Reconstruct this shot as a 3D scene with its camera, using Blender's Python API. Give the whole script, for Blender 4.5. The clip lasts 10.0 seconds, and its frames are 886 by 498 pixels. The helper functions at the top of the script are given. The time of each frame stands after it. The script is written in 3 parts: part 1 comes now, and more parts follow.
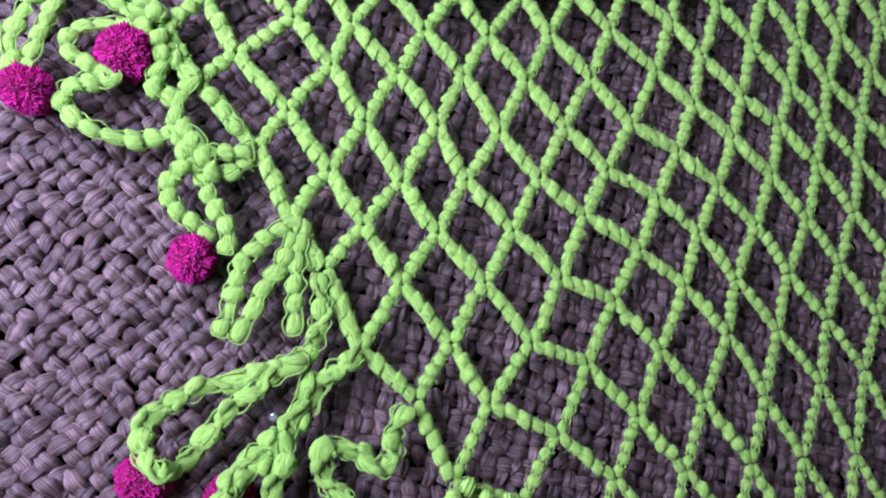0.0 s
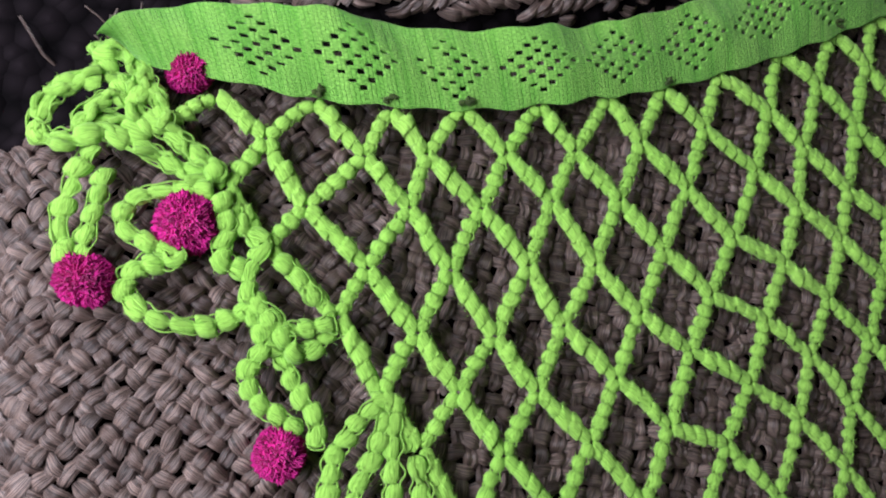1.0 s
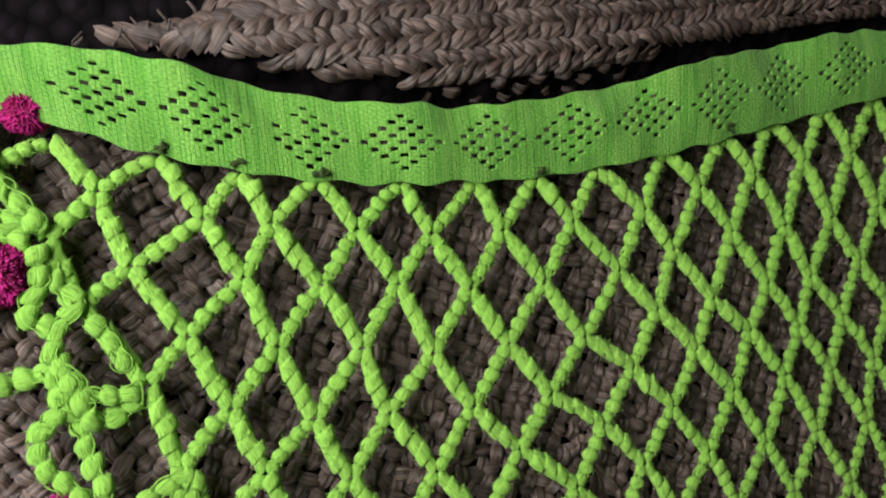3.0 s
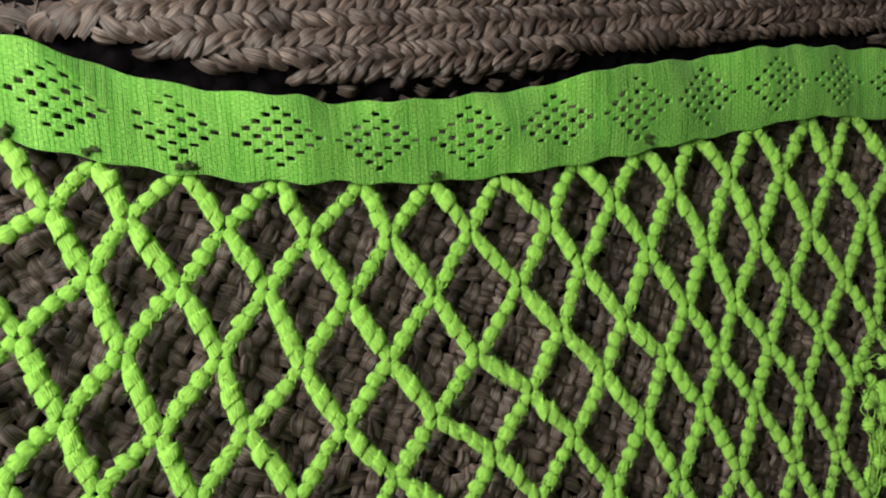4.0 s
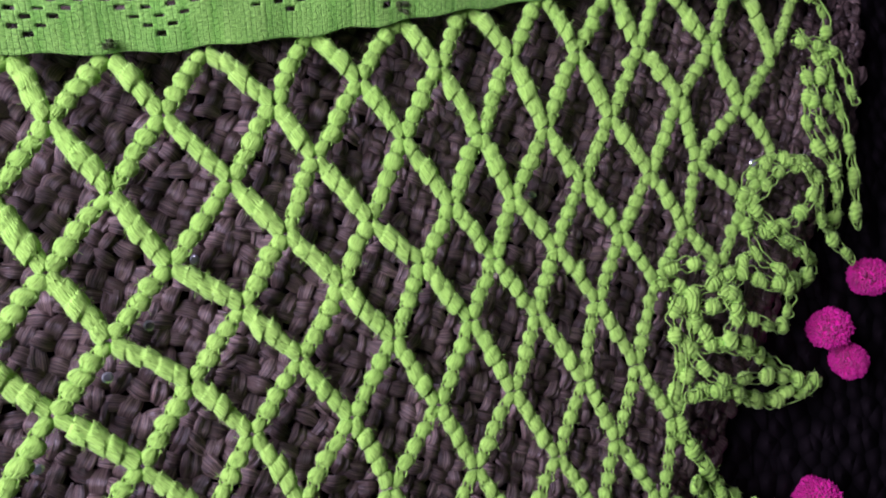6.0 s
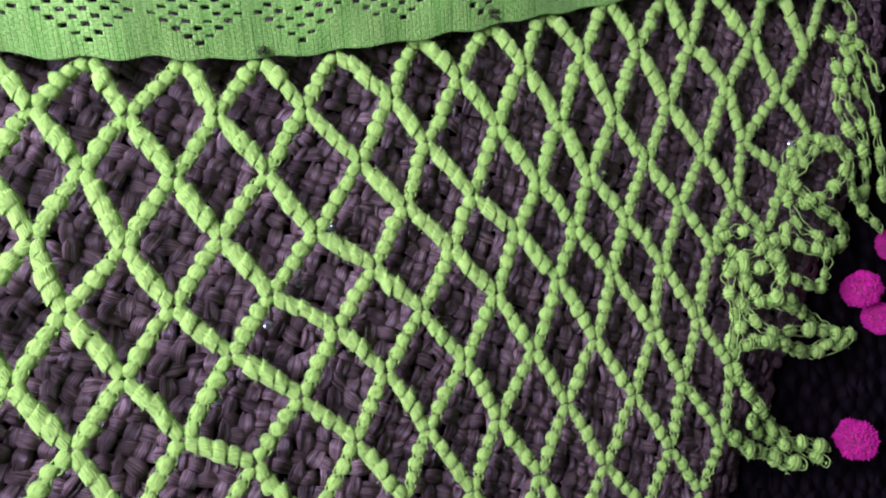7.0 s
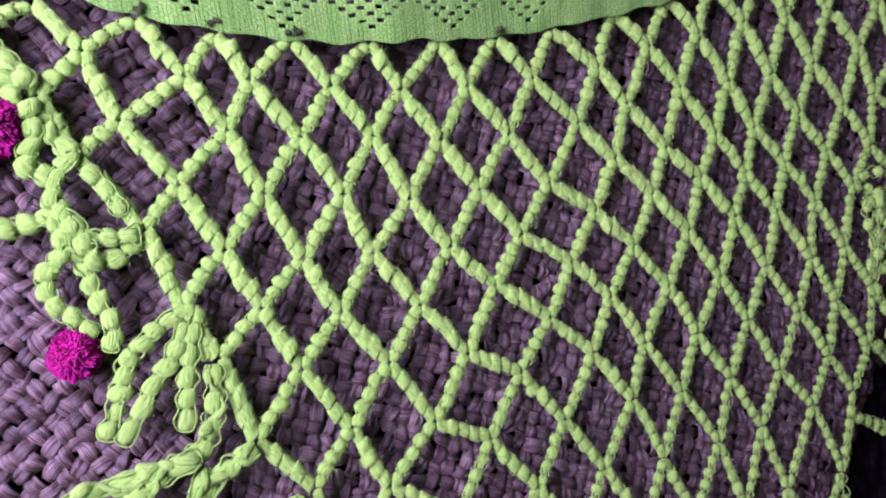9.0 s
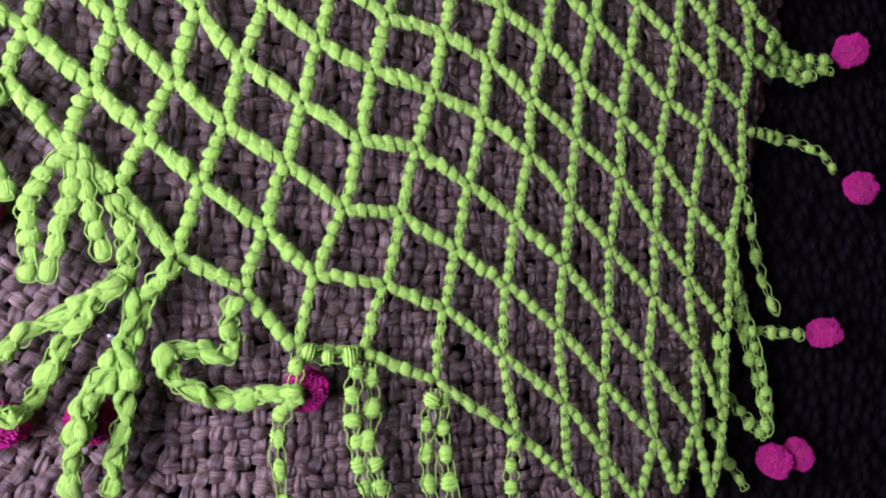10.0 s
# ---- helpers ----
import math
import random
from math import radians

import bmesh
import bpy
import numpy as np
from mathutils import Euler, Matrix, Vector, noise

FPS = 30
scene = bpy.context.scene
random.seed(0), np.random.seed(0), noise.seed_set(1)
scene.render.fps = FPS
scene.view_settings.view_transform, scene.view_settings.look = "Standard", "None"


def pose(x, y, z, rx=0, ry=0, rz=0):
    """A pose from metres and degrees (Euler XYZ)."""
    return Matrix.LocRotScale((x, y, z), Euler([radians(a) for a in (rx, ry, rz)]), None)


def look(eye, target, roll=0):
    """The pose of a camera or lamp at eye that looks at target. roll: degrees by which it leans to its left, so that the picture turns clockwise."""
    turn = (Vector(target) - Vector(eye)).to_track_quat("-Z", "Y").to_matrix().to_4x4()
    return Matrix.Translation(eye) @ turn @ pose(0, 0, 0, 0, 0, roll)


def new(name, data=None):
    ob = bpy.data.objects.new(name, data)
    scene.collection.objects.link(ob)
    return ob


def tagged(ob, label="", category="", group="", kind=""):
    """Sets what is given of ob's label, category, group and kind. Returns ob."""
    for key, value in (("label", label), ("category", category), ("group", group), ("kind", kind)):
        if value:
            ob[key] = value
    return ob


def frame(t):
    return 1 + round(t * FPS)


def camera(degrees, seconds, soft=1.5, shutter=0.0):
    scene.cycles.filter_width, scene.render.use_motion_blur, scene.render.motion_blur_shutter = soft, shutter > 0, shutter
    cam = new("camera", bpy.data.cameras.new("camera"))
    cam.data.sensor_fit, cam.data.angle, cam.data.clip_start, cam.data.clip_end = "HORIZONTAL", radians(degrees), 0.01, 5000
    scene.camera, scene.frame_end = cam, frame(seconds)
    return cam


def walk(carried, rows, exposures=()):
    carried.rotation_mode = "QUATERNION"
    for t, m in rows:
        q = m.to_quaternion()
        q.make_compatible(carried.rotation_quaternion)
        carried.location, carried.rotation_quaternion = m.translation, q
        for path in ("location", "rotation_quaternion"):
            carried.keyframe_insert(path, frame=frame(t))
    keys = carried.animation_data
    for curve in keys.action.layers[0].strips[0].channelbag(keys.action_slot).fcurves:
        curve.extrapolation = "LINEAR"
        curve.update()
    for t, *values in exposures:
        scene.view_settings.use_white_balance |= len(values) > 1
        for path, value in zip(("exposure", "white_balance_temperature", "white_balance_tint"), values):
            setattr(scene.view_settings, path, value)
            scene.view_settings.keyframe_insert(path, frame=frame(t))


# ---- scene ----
cam = camera(65.0, 10.0, soft=2.0)
PATH = [
    (0, (-0.07091, -0.13686, 0.24304), (0.00306, -0.05948, -0.03722), 45.46),
    (0.5, (-0.08793, -0.08720, 0.23073), (-0.01315, -0.03098, -0.05431), 49.42),
    (1, (-0.09759, -0.05899, 0.22911), (-0.02518, -0.00322, -0.05663), 50.96),
    (1.5, (-0.10838, -0.04607, 0.22931), (-0.03469, 0.00047, -0.05775), 56.01),
    (2, (-0.09463, -0.04070, 0.23285), (-0.01055, 0.00692, -0.05116), 61.77),
    (2.5, (-0.08036, -0.02800, 0.23881), (0.00986, 0.01911, -0.04340), 64.59),
    (2.7, (-0.06607, -0.02097, 0.24236), (0.01530, 0.02023, -0.04344), 66.69),
    (3.8, (-0.02108, -0.03106, 0.24083), (0.05853, 0.04019, -0.03949), 55.56),
    (4, (-0.00448, -0.02776, 0.23325), (0.07334, 0.03749, -0.04904), 57.59),
    (4.5, (0.04923, -0.02434, 0.21585), (0.13148, 0.03617, -0.06624), 61.17),
    (5, (0.08289, -0.02348, 0.20427), (0.16954, 0.03816, -0.07625), 60.97),
    (5.2, (0.08884, -0.02114, 0.20259), (0.17519, 0.04054, -0.07802), 60.70),
    (6.3, (0.08068, -0.04229, 0.21704), (0.17814, 0.00535, -0.06266), 67.84),
    (6.5, (0.07129, -0.04565, 0.21993), (0.16866, 0.00050, -0.06005), 68.17),
    (7, (0.04502, -0.05696, 0.23714), (0.13641, -0.00272, -0.04340), 63.07),
    (7.5, (0.00937, -0.06226, 0.24588), (0.09936, -0.00465, -0.03445), 61.84),
    (8, (-0.02154, -0.06561, 0.24981), (0.06909, -0.01047, -0.03080), 62.86),
    (8.5, (-0.04096, -0.06594, 0.25184), (0.05056, -0.01763, -0.02974), 65.92),
    (9, (-0.05342, -0.07410, 0.25306), (0.04002, -0.03500, -0.02932), 68.53),
    (9.5, (-0.04461, -0.10079, 0.26786), (0.04833, -0.08552, -0.01697), 75.70),
    (10, (-0.03173, -0.11964, 0.26980), (0.06801, -0.12937, -0.01296), 81.86),
]
EXPOSURES = [
    (0, 0.2, 5150, 56), (0.5, 0.18, 5400, 42), (1, -0.14, 5850, 20), (2, -0.3, 6000, 16), (2.7, -0.25, 6300, 12), (4, 0.05, 6650, 4),
    (5, 0.38, 6550, 13), (6.3, 0.5, 5450, 62), (7.5, 0.47, 5350, 68), (9, 0.26, 5400, 86), (9.5, 0.31, 5550, 68), (10, 0.33, 5650, 54),
]
walk(cam, [(t, look(eye, target, roll)) for t, eye, target, roll in PATH], EXPOSURES)

# ---- light: a dim room with one added area lamp, its source unseen ----
world = bpy.data.worlds.new("world")
scene.world = world
world.use_nodes = True
world.node_tree.nodes["Background"].inputs[0].default_value = (0.75, 0.8, 0.9, 1)
world.node_tree.nodes["Background"].inputs[1].default_value = 0.12

lamp_data = bpy.data.lights.new("side_light", "AREA")
lamp_data.shape, lamp_data.size, lamp_data.size_y = "RECTANGLE", 0.62, 0.30
lamp_data.energy, lamp_data.color = 6.3, (1.0, 0.98, 0.96)
side_light = new("side_light", lamp_data)
side_light.matrix_world = look((-0.45, 0.04, 0.35), (-0.06, 0.0, 0.0))


# ---- materials ----
def material(name, rough=0.8, sheen=0.0):
    m = bpy.data.materials.new(name)
    m.use_nodes = True
    nt = m.node_tree
    b = nt.nodes["Principled BSDF"]
    b.inputs["Roughness"].default_value = rough
    b.inputs["Sheen Weight"].default_value = sheen
    b.inputs["Specular IOR Level"].default_value = 0.3
    return m, nt, b


def node(nt, kind, **values):
    n = nt.nodes.new(kind)
    for key, value in values.items():
        n.inputs[key.replace("_", " ")].default_value = value
    return n


def ramp(nt, source, stops):
    r = nt.nodes.new("ShaderNodeValToRGB")
    while len(r.color_ramp.elements) < len(stops):
        r.color_ramp.elements.new(0.5)
    for e, (p, c) in zip(r.color_ramp.elements, stops):
        e.position, e.color = p, (*c, 1)
    nt.links.new(source, r.inputs[0])
    return r.outputs[0]


def bump(nt, b, source, strength, distance):
    k = node(nt, "ShaderNodeBump", Strength=strength, Distance=distance)
    nt.links.new(source, k.inputs["Height"])
    nt.links.new(k.outputs[0], b.inputs["Normal"])
    return k


def multiply(nt, a, c):
    m = nt.nodes.new("ShaderNodeMix")
    m.data_type, m.blend_type = "RGBA", "MULTIPLY"
    m.inputs[0].default_value = 1.0
    nt.links.new(a, m.inputs[6])
    nt.links.new(c, m.inputs[7])
    return m.outputs[2]


def yarn_material(name, dark, light, fibre=9.0, relief=0.9):
    """Soft spun yarn: fibres along each puff by the UV map, tint varying from puff to puff."""
    m, nt, b = material(name, 0.85, 0.12)
    uv = nt.nodes.new("ShaderNodeUVMap")
    stretch = node(nt, "ShaderNodeMapping")
    stretch.inputs["Scale"].default_value = (fibre, 0.7, 1)
    nt.links.new(uv.outputs[0], stretch.inputs[0])
    fib = node(nt, "ShaderNodeTexNoise", Scale=2.2, Detail=3.0, Roughness=0.6)
    nt.links.new(stretch.outputs[0], fib.inputs["Vector"])
    geo = nt.nodes.new("ShaderNodeNewGeometry")
    island = ramp(nt, geo.outputs["Random Per Island"], [(0, (0.84, 0.9, 0.8)), (1, (1, 1, 1))])
    pos = nt.nodes.new("ShaderNodeTexCoord")
    wide = node(nt, "ShaderNodeTexNoise", Scale=14.0, Detail=2.0)
    nt.links.new(pos.outputs["Object"], wide.inputs["Vector"])
    wide_c = ramp(nt, wide.outputs[0], [(0.35, (0.88, 0.94, 0.85)), (0.65, (1, 1, 1))])
    col = ramp(nt, fib.outputs[0], [(0.28, dark), (0.55, light)])
    col = multiply(nt, multiply(nt, col, island), wide_c)
    nt.links.new(col, b.inputs["Base Color"])
    bump(nt, b, fib.outputs[0], relief, 0.0012)
    return m


def straw_material(name, dark, light):
    m, nt, b = material(name, 0.33, 0.0)
    b.inputs["Specular IOR Level"].default_value = 0.6
    uv = nt.nodes.new("ShaderNodeUVMap")
    stretch = node(nt, "ShaderNodeMapping")
    stretch.inputs["Scale"].default_value = (19, 0.8, 1)
    nt.links.new(uv.outputs[0], stretch.inputs[0])
    geo = nt.nodes.new("ShaderNodeNewGeometry")
    info = nt.nodes.new("ShaderNodeObjectInfo")
    add = nt.nodes.new("ShaderNodeMath")
    nt.links.new(geo.outputs["Random Per Island"], add.inputs[0])
    nt.links.new(info.outputs["Random"], add.inputs[1])
    fract = nt.nodes.new("ShaderNodeMath")
    fract.operation = "FRACT"
    nt.links.new(add.outputs[0], fract.inputs[0])
    shift = nt.nodes.new("ShaderNodeVectorMath")
    shift.operation = "MULTIPLY_ADD"
    shift.inputs[1].default_value, shift.inputs[2].default_value = (1, 1, 1), (0, 0, 0)
    nt.links.new(stretch.outputs[0], shift.inputs[0])
    times = nt.nodes.new("ShaderNodeVectorMath")
    times.operation = "SCALE"
    times.inputs[0].default_value = (31, 17, 7)
    nt.links.new(fract.outputs[0], times.inputs["Scale"])
    nt.links.new(times.outputs[0], shift.inputs[2])
    fib = node(nt, "ShaderNodeTexNoise", Scale=1.0, Detail=4.0, Roughness=0.65)
    nt.links.new(shift.outputs[0], fib.inputs["Vector"])
    col = ramp(nt, fib.outputs[0], [(0.40, dark), (0.5, tuple(0.5 * v for v in light)), (0.6, light)])
    tint = ramp(nt, fract.outputs[0], [(0, (0.42, 0.38, 0.38)), (0.45, (0.80, 0.75, 0.73)), (0.8, (0.95, 0.92, 0.92)), (1, (1.2, 1.16, 1.16))])
    nt.links.new(multiply(nt, col, tint), b.inputs["Base Color"])
    bump(nt, b, fib.outputs[0], 0.6, 0.0010)
    return m


GREEN = yarn_material("lime_yarn", (0.20, 0.48, 0.050), (0.46, 0.84, 0.135), 9.0, 0.7)
MAGENTA = yarn_material("magenta_wool", (0.62, 0.010, 0.25), (0.74, 0.016, 0.33), 3.0, 0.2)
STRAW = straw_material("dried_grass", (0.034, 0.025, 0.022), (0.33, 0.248, 0.208))

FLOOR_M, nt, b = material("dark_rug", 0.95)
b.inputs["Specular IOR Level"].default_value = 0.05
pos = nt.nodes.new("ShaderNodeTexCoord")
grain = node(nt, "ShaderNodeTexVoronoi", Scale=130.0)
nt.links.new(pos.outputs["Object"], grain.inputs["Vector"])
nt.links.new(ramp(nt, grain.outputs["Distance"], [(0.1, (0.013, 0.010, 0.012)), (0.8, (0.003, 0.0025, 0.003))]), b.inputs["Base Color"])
bump(nt, b, grain.outputs["Distance"], 0.8, -0.004)

WALL_M, nt, b = material("grey_plaster", 0.9)
pos = nt.nodes.new("ShaderNodeTexCoord")
mott = node(nt, "ShaderNodeTexNoise", Scale=5.0, Detail=5.0)
nt.links.new(pos.outputs["Object"], mott.inputs["Vector"])
nt.links.new(ramp(nt, mott.outputs[0], [(0.3, (0.085, 0.082, 0.08)), (0.7, (0.11, 0.107, 0.105))]), b.inputs["Base Color"])
bump(nt, b, mott.outputs[0], 0.2, 0.01)

BAND_M, nt, b = material("lime_ribbed_band", 0.85, 0.2)
uv = nt.nodes.new("ShaderNodeUVMap")
knit_map = node(nt, "ShaderNodeMapping")
nt.links.new(uv.outputs[0], knit_map.inputs[0])
wobble = node(nt, "ShaderNodeTexNoise", Scale=0.35, Detail=2.0)
nt.links.new(knit_map.outputs[0], wobble.inputs["Vector"])
turned = node(nt, "ShaderNodeMapping", Rotation=(0, 0, math.pi / 2))
nt.links.new(uv.outputs[0], turned.inputs[0])
bent = nt.nodes.new("ShaderNodeVectorMath")
bent.operation = "MULTIPLY_ADD"
bent.inputs[1].default_value = (1.1, 1.1, 0)
nt.links.new(wobble.outputs["Color"], bent.inputs[0])
nt.links.new(turned.outputs[0], bent.inputs[2])
knit = node(nt, "ShaderNodeTexBrick", Scale=1.0, Mortar_Size=0.22, Mortar_Smooth=1.0, Brick_Width=1.7, Row_Height=1.5)
knit.inputs["Color1"].default_value, knit.inputs["Color2"].default_value = (1, 1, 1, 1), (0.82, 0.82, 0.82, 1)
knit.inputs["Mortar"].default_value = (0.5, 0.56, 0.5, 1)
nt.links.new(bent.outputs[0], knit.inputs["Vector"])
rib_map = node(nt, "ShaderNodeMapping")
rib_map.inputs["Scale"].default_value = (0.26, 0.012, 1)
nt.links.new(uv.outputs[0], rib_map.inputs[0])
rib = node(nt, "ShaderNodeTexNoise", Scale=1.0, Detail=3.0, Roughness=0.6)
nt.links.new(rib_map.outputs[0], rib.inputs["Vector"])
patch = node(nt, "ShaderNodeTexNoise", Scale=0.05, Detail=3.0)
nt.links.new(knit_map.outputs[0], patch.inputs["Vector"])
fine_map = node(nt, "ShaderNodeMapping")
fine_map.inputs["Scale"].default_value = (0.7, 1.7, 1)
nt.links.new(uv.outputs[0], fine_map.inputs[0])
fine = node(nt, "ShaderNodeTexNoise", Scale=1.0, Detail=4.0, Roughness=0.7)
nt.links.new(fine_map.outputs[0], fine.inputs["Vector"])
col = ramp(nt, fine.outputs[0], [(0.32, (0.17, 0.44, 0.06)), (0.62, (0.36, 0.77, 0.125))])
col = multiply(nt, col, ramp(nt, knit.outputs[0], [(0.3, (0.62, 0.72, 0.62)), (0.9, (1, 1, 1))]))
col = multiply(nt, col, ramp(nt, patch.outputs[0], [(0.35, (0.80, 0.9, 0.82)), (0.65, (1, 1, 1))]))
nt.links.new(multiply(nt, col, ramp(nt, rib.outputs[0], [(0.40, (0.66, 0.82, 0.60)), (0.54, (1, 1, 1))])), b.inputs["Base Color"])
k0 = bump(nt, b, fine.outputs[0], 0.6, 0.0009)
k1 = bump(nt, b, rib.outputs[0], 0.5, 0.0012)
nt.links.new(k0.outputs[0], k1.inputs["Normal"])
k2 = node(nt, "ShaderNodeBump", Strength=0.7, Distance=0.0006)
nt.links.new(knit.outputs[0], k2.inputs["Height"])
nt.links.new(k1.outputs[0], k2.inputs["Normal"])
nt.links.new(k2.outputs[0], b.inputs["Normal"])


# ---- mesh helpers ----
def mesh_of(name, verts, faces, uvs, mat):
    """One smooth mesh; uvs: one pair per vertex."""
    me = bpy.data.meshes.new(name)
    me.from_pydata([tuple(v) for v in verts], [], [tuple(f) for f in faces])
    layer = me.uv_layers.new(name="UVMap")
    loops = np.empty(len(me.loops), dtype=np.int32)
    me.loops.foreach_get("vertex_index", loops)
    layer.data.foreach_set("uv", np.asarray(uvs, dtype=np.float32)[loops].ravel())
    me.polygons.foreach_set("use_smooth", np.ones(len(me.polygons), dtype=bool))
    me.materials.append(mat)
    me.update()
    return me


def thing(name, label, category, kind="", group="", at=(0, 0, 0)):
    ob = new(name)
    ob.location = at
    return tagged(ob, label, category, group, kind)


def child(name, me, parent, label=""):
    ob = new(name, me)
    ob.parent = parent
    return tagged(ob, label)


def puff_shape(segs=14, rings=7, ridges=6, depth=0.09, square=0.75):
    """A spun puff one unit long along x and one unit in radius, with lengthwise ridges."""
    verts, uvs, faces = [], [], []
    for i in range(rings + 1):
        a = math.pi * i / rings
        for j in range(segs):
            p = 2 * math.pi * j / segs
            r = max(math.sin(a), 0.06) ** square * (1 + depth * math.cos(ridges * p + 0.8 * i))
            r *= 1 + 0.12 * noise.noise(Vector((2.2 * math.cos(p) + ridges, 2.2 * math.sin(p), 1.5 * math.cos(a))))
            verts.append((-0.5 * math.cos(a), r * math.cos(p), r * math.sin(p)))
            uvs.append((j / segs if j <= segs / 2 else 1 - j / segs, i / rings))
    for i in range(rings):
        for j in range(segs):
            k = (j + 1) % segs
            faces.append((i * segs + j, i * segs + k, (i + 1) * segs + k, (i + 1) * segs + j))
    faces.append(tuple(range(segs)))
    faces.append(tuple(range(rings * segs, (rings + 1) * segs))[::-1])
    return np.array(verts), np.array(faces, dtype=object), np.array(uvs)


class Heap:
    """Gathers many small shapes into one mesh."""

    def __init__(self):
        self.v, self.f, self.u, self.n = [], [], [], 0

    def put(self, shape, m, scale=(1, 1, 1), shift=None):
        v, f, u = shape
        p = v * np.array(scale)
        if shift is not None:
            p = p + shift
        p = p @ np.array(m.to_3x3()).T + np.array(m.translation)
        self.v.append(p)
        self.f.extend(tuple(i + self.n for i in face) for face in f)
        self.u.append(u)
        self.n += len(v)

    def tube(self, line, radius, sides=5):
        line = [Vector(p) for p in line]
        v, u, f = [], [], []
        for i, p in enumerate(line):
            d = (line[min(i + 1, len(line) - 1)] - line[max(i - 1, 0)]).normalized()
            side = d.cross(Vector((0, 0, 1)))
            side = side.normalized() if side.length > 1e-4 else Vector((1, 0, 0))
            up = side.cross(d)
            for j in range(sides):
                a = 2 * math.pi * j / sides
                v.append(p + radius * (math.cos(a) * side + math.sin(a) * up))
                u.append((j / sides, i * 0.6))
        for i in range(len(line) - 1):
            for j in range(sides):
                k = (j + 1) % sides
                f.append((i * sides + j + self.n, i * sides + k + self.n, (i + 1) * sides + k + self.n, (i + 1) * sides + j + self.n))
        self.v.append(np.array(v))
        self.u.append(np.array(u))
        self.f.extend(f)
        self.n += len(v)

    def mesh(self, name, mat):
        return mesh_of(name, np.concatenate(self.v), self.f, np.concatenate(self.u), mat)


def along(d, p, roll=0.0, tilt=0.0):
    """A pose at p whose x axis runs along d."""
    d = Vector(d).normalized()
    q = d.to_track_quat("X", "Z").to_matrix().to_4x4()
    return Matrix.Translation(p) @ q @ pose(0, 0, 0, roll, tilt, 0)


def glide(points, step):
    """Points a fixed step apart along a smooth line through the given ones."""
    pts = [Vector(p) for p in points]
    pts = [2 * pts[0] - pts[1]] + pts + [2 * pts[-1] - pts[-2]]
    fine = []
    for a, b, c, d in zip(pts, pts[1:], pts[2:], pts[3:]):
        for i in range(24):
            t = i / 24
            fine.append(0.5 * ((2 * b) + (c - a) * t + (2 * a - 5 * b + 4 * c - d) * t * t + (3 * b - a - 3 * c + d) * t ** 3))
    fine.append(pts[-2])
    out, gone = [fine[0]], 0.0
    for a, b in zip(fine, fine[1:]):
        gone += (b - a).length
        if gone >= step:
            out.append(b)
            gone = 0.0
    return out


# ---- the room ----
HALF, HIGH, LOW = 1.6, 2.4, -0.020


def slab(name, x0, y0, z0, x1, y1, z1, mat, label, category):
    bm = bmesh.new()
    bmesh.ops.create_cube(bm, size=1)
    for v in bm.verts:
        v.co = Vector(((x0 + x1) / 2 + v.co.x * (x1 - x0), (y0 + y1) / 2 + v.co.y * (y1 - y0), (z0 + z1) / 2 + v.co.z * (z1 - z0)))
    me = bpy.data.meshes.new(name)
    bm.to_mesh(me)
    bm.free()
    me.materials.append(mat)
    return tagged(new(name, me), label, category, kind="structure")


slab("floor", -HALF, -HALF, LOW - 0.1, HALF, HALF, LOW, FLOOR_M, "floor under a near-black coarse woven rug", "floor")
slab("ceiling", -HALF, -HALF, HIGH, HALF, HALF, HIGH + 0.1, WALL_M, "plain grey plaster ceiling of the room", "ceiling")
slab("wall_north", -HALF, HALF, LOW, HALF, HALF + 0.1, HIGH, WALL_M, "plain grey plaster wall of the room", "wall")
slab("wall_south", -HALF, -HALF - 0.1, LOW, HALF, -HALF, HIGH, WALL_M, "plain grey plaster wall of the room", "wall")
slab("wall_east", HALF, -HALF, LOW, HALF + 0.1, HALF, HIGH, WALL_M, "plain grey plaster wall of the room", "wall")
slab("wall_west", -HALF - 0.1, -HALF, LOW, -HALF, HALF, HIGH, WALL_M, "plain grey plaster wall of the room", "wall")

# ---- the woven mat ----
BACK = (Vector((-0.136, 0.089)), radians(17.5))
TURN = radians(-14)


def edge_inset(x):
    """How far the back edge is drawn in towards the corner."""
    near = min(1.0, max(0.0, (-0.055 - x) / 0.035))
    return 0.017 * near * near * (3 - 2 * near)


def edge_distance(x, y):
    """How far a place lies inside the mat's edges: back, left and right."""
    p = Vector((x, y))
    n = Vector((math.sin(BACK[1]), -math.cos(BACK[1])))
    back = (p - BACK[0]).dot(n)
    inner = back - edge_inset(x)
    left = (p - Vector((-0.204, 0.03))).dot(Vector((0.988, 0.155)).normalized())
    right = (Vector((0.285, -0.056)) - p).dot(Vector((0.87, -0.48)).normalized())
    d = [inner, left, right]
    return -0.012 * math.log(sum(math.exp(-v / 0.012) for v in d)), back


# the two edges of the band that lies along the mat's seam
LOWER = (-0.01277, 0.0085, -0.00759, 0.04823, 0.02887, 0.03916)
UPPER = (0.03185, -0.08088, 0.01026, 0.08338, 0.02489, 0.06452)


def curve_y(c, x):
    y = 0.0
    for k in c:
        y = y * 5 * x + k
    return y


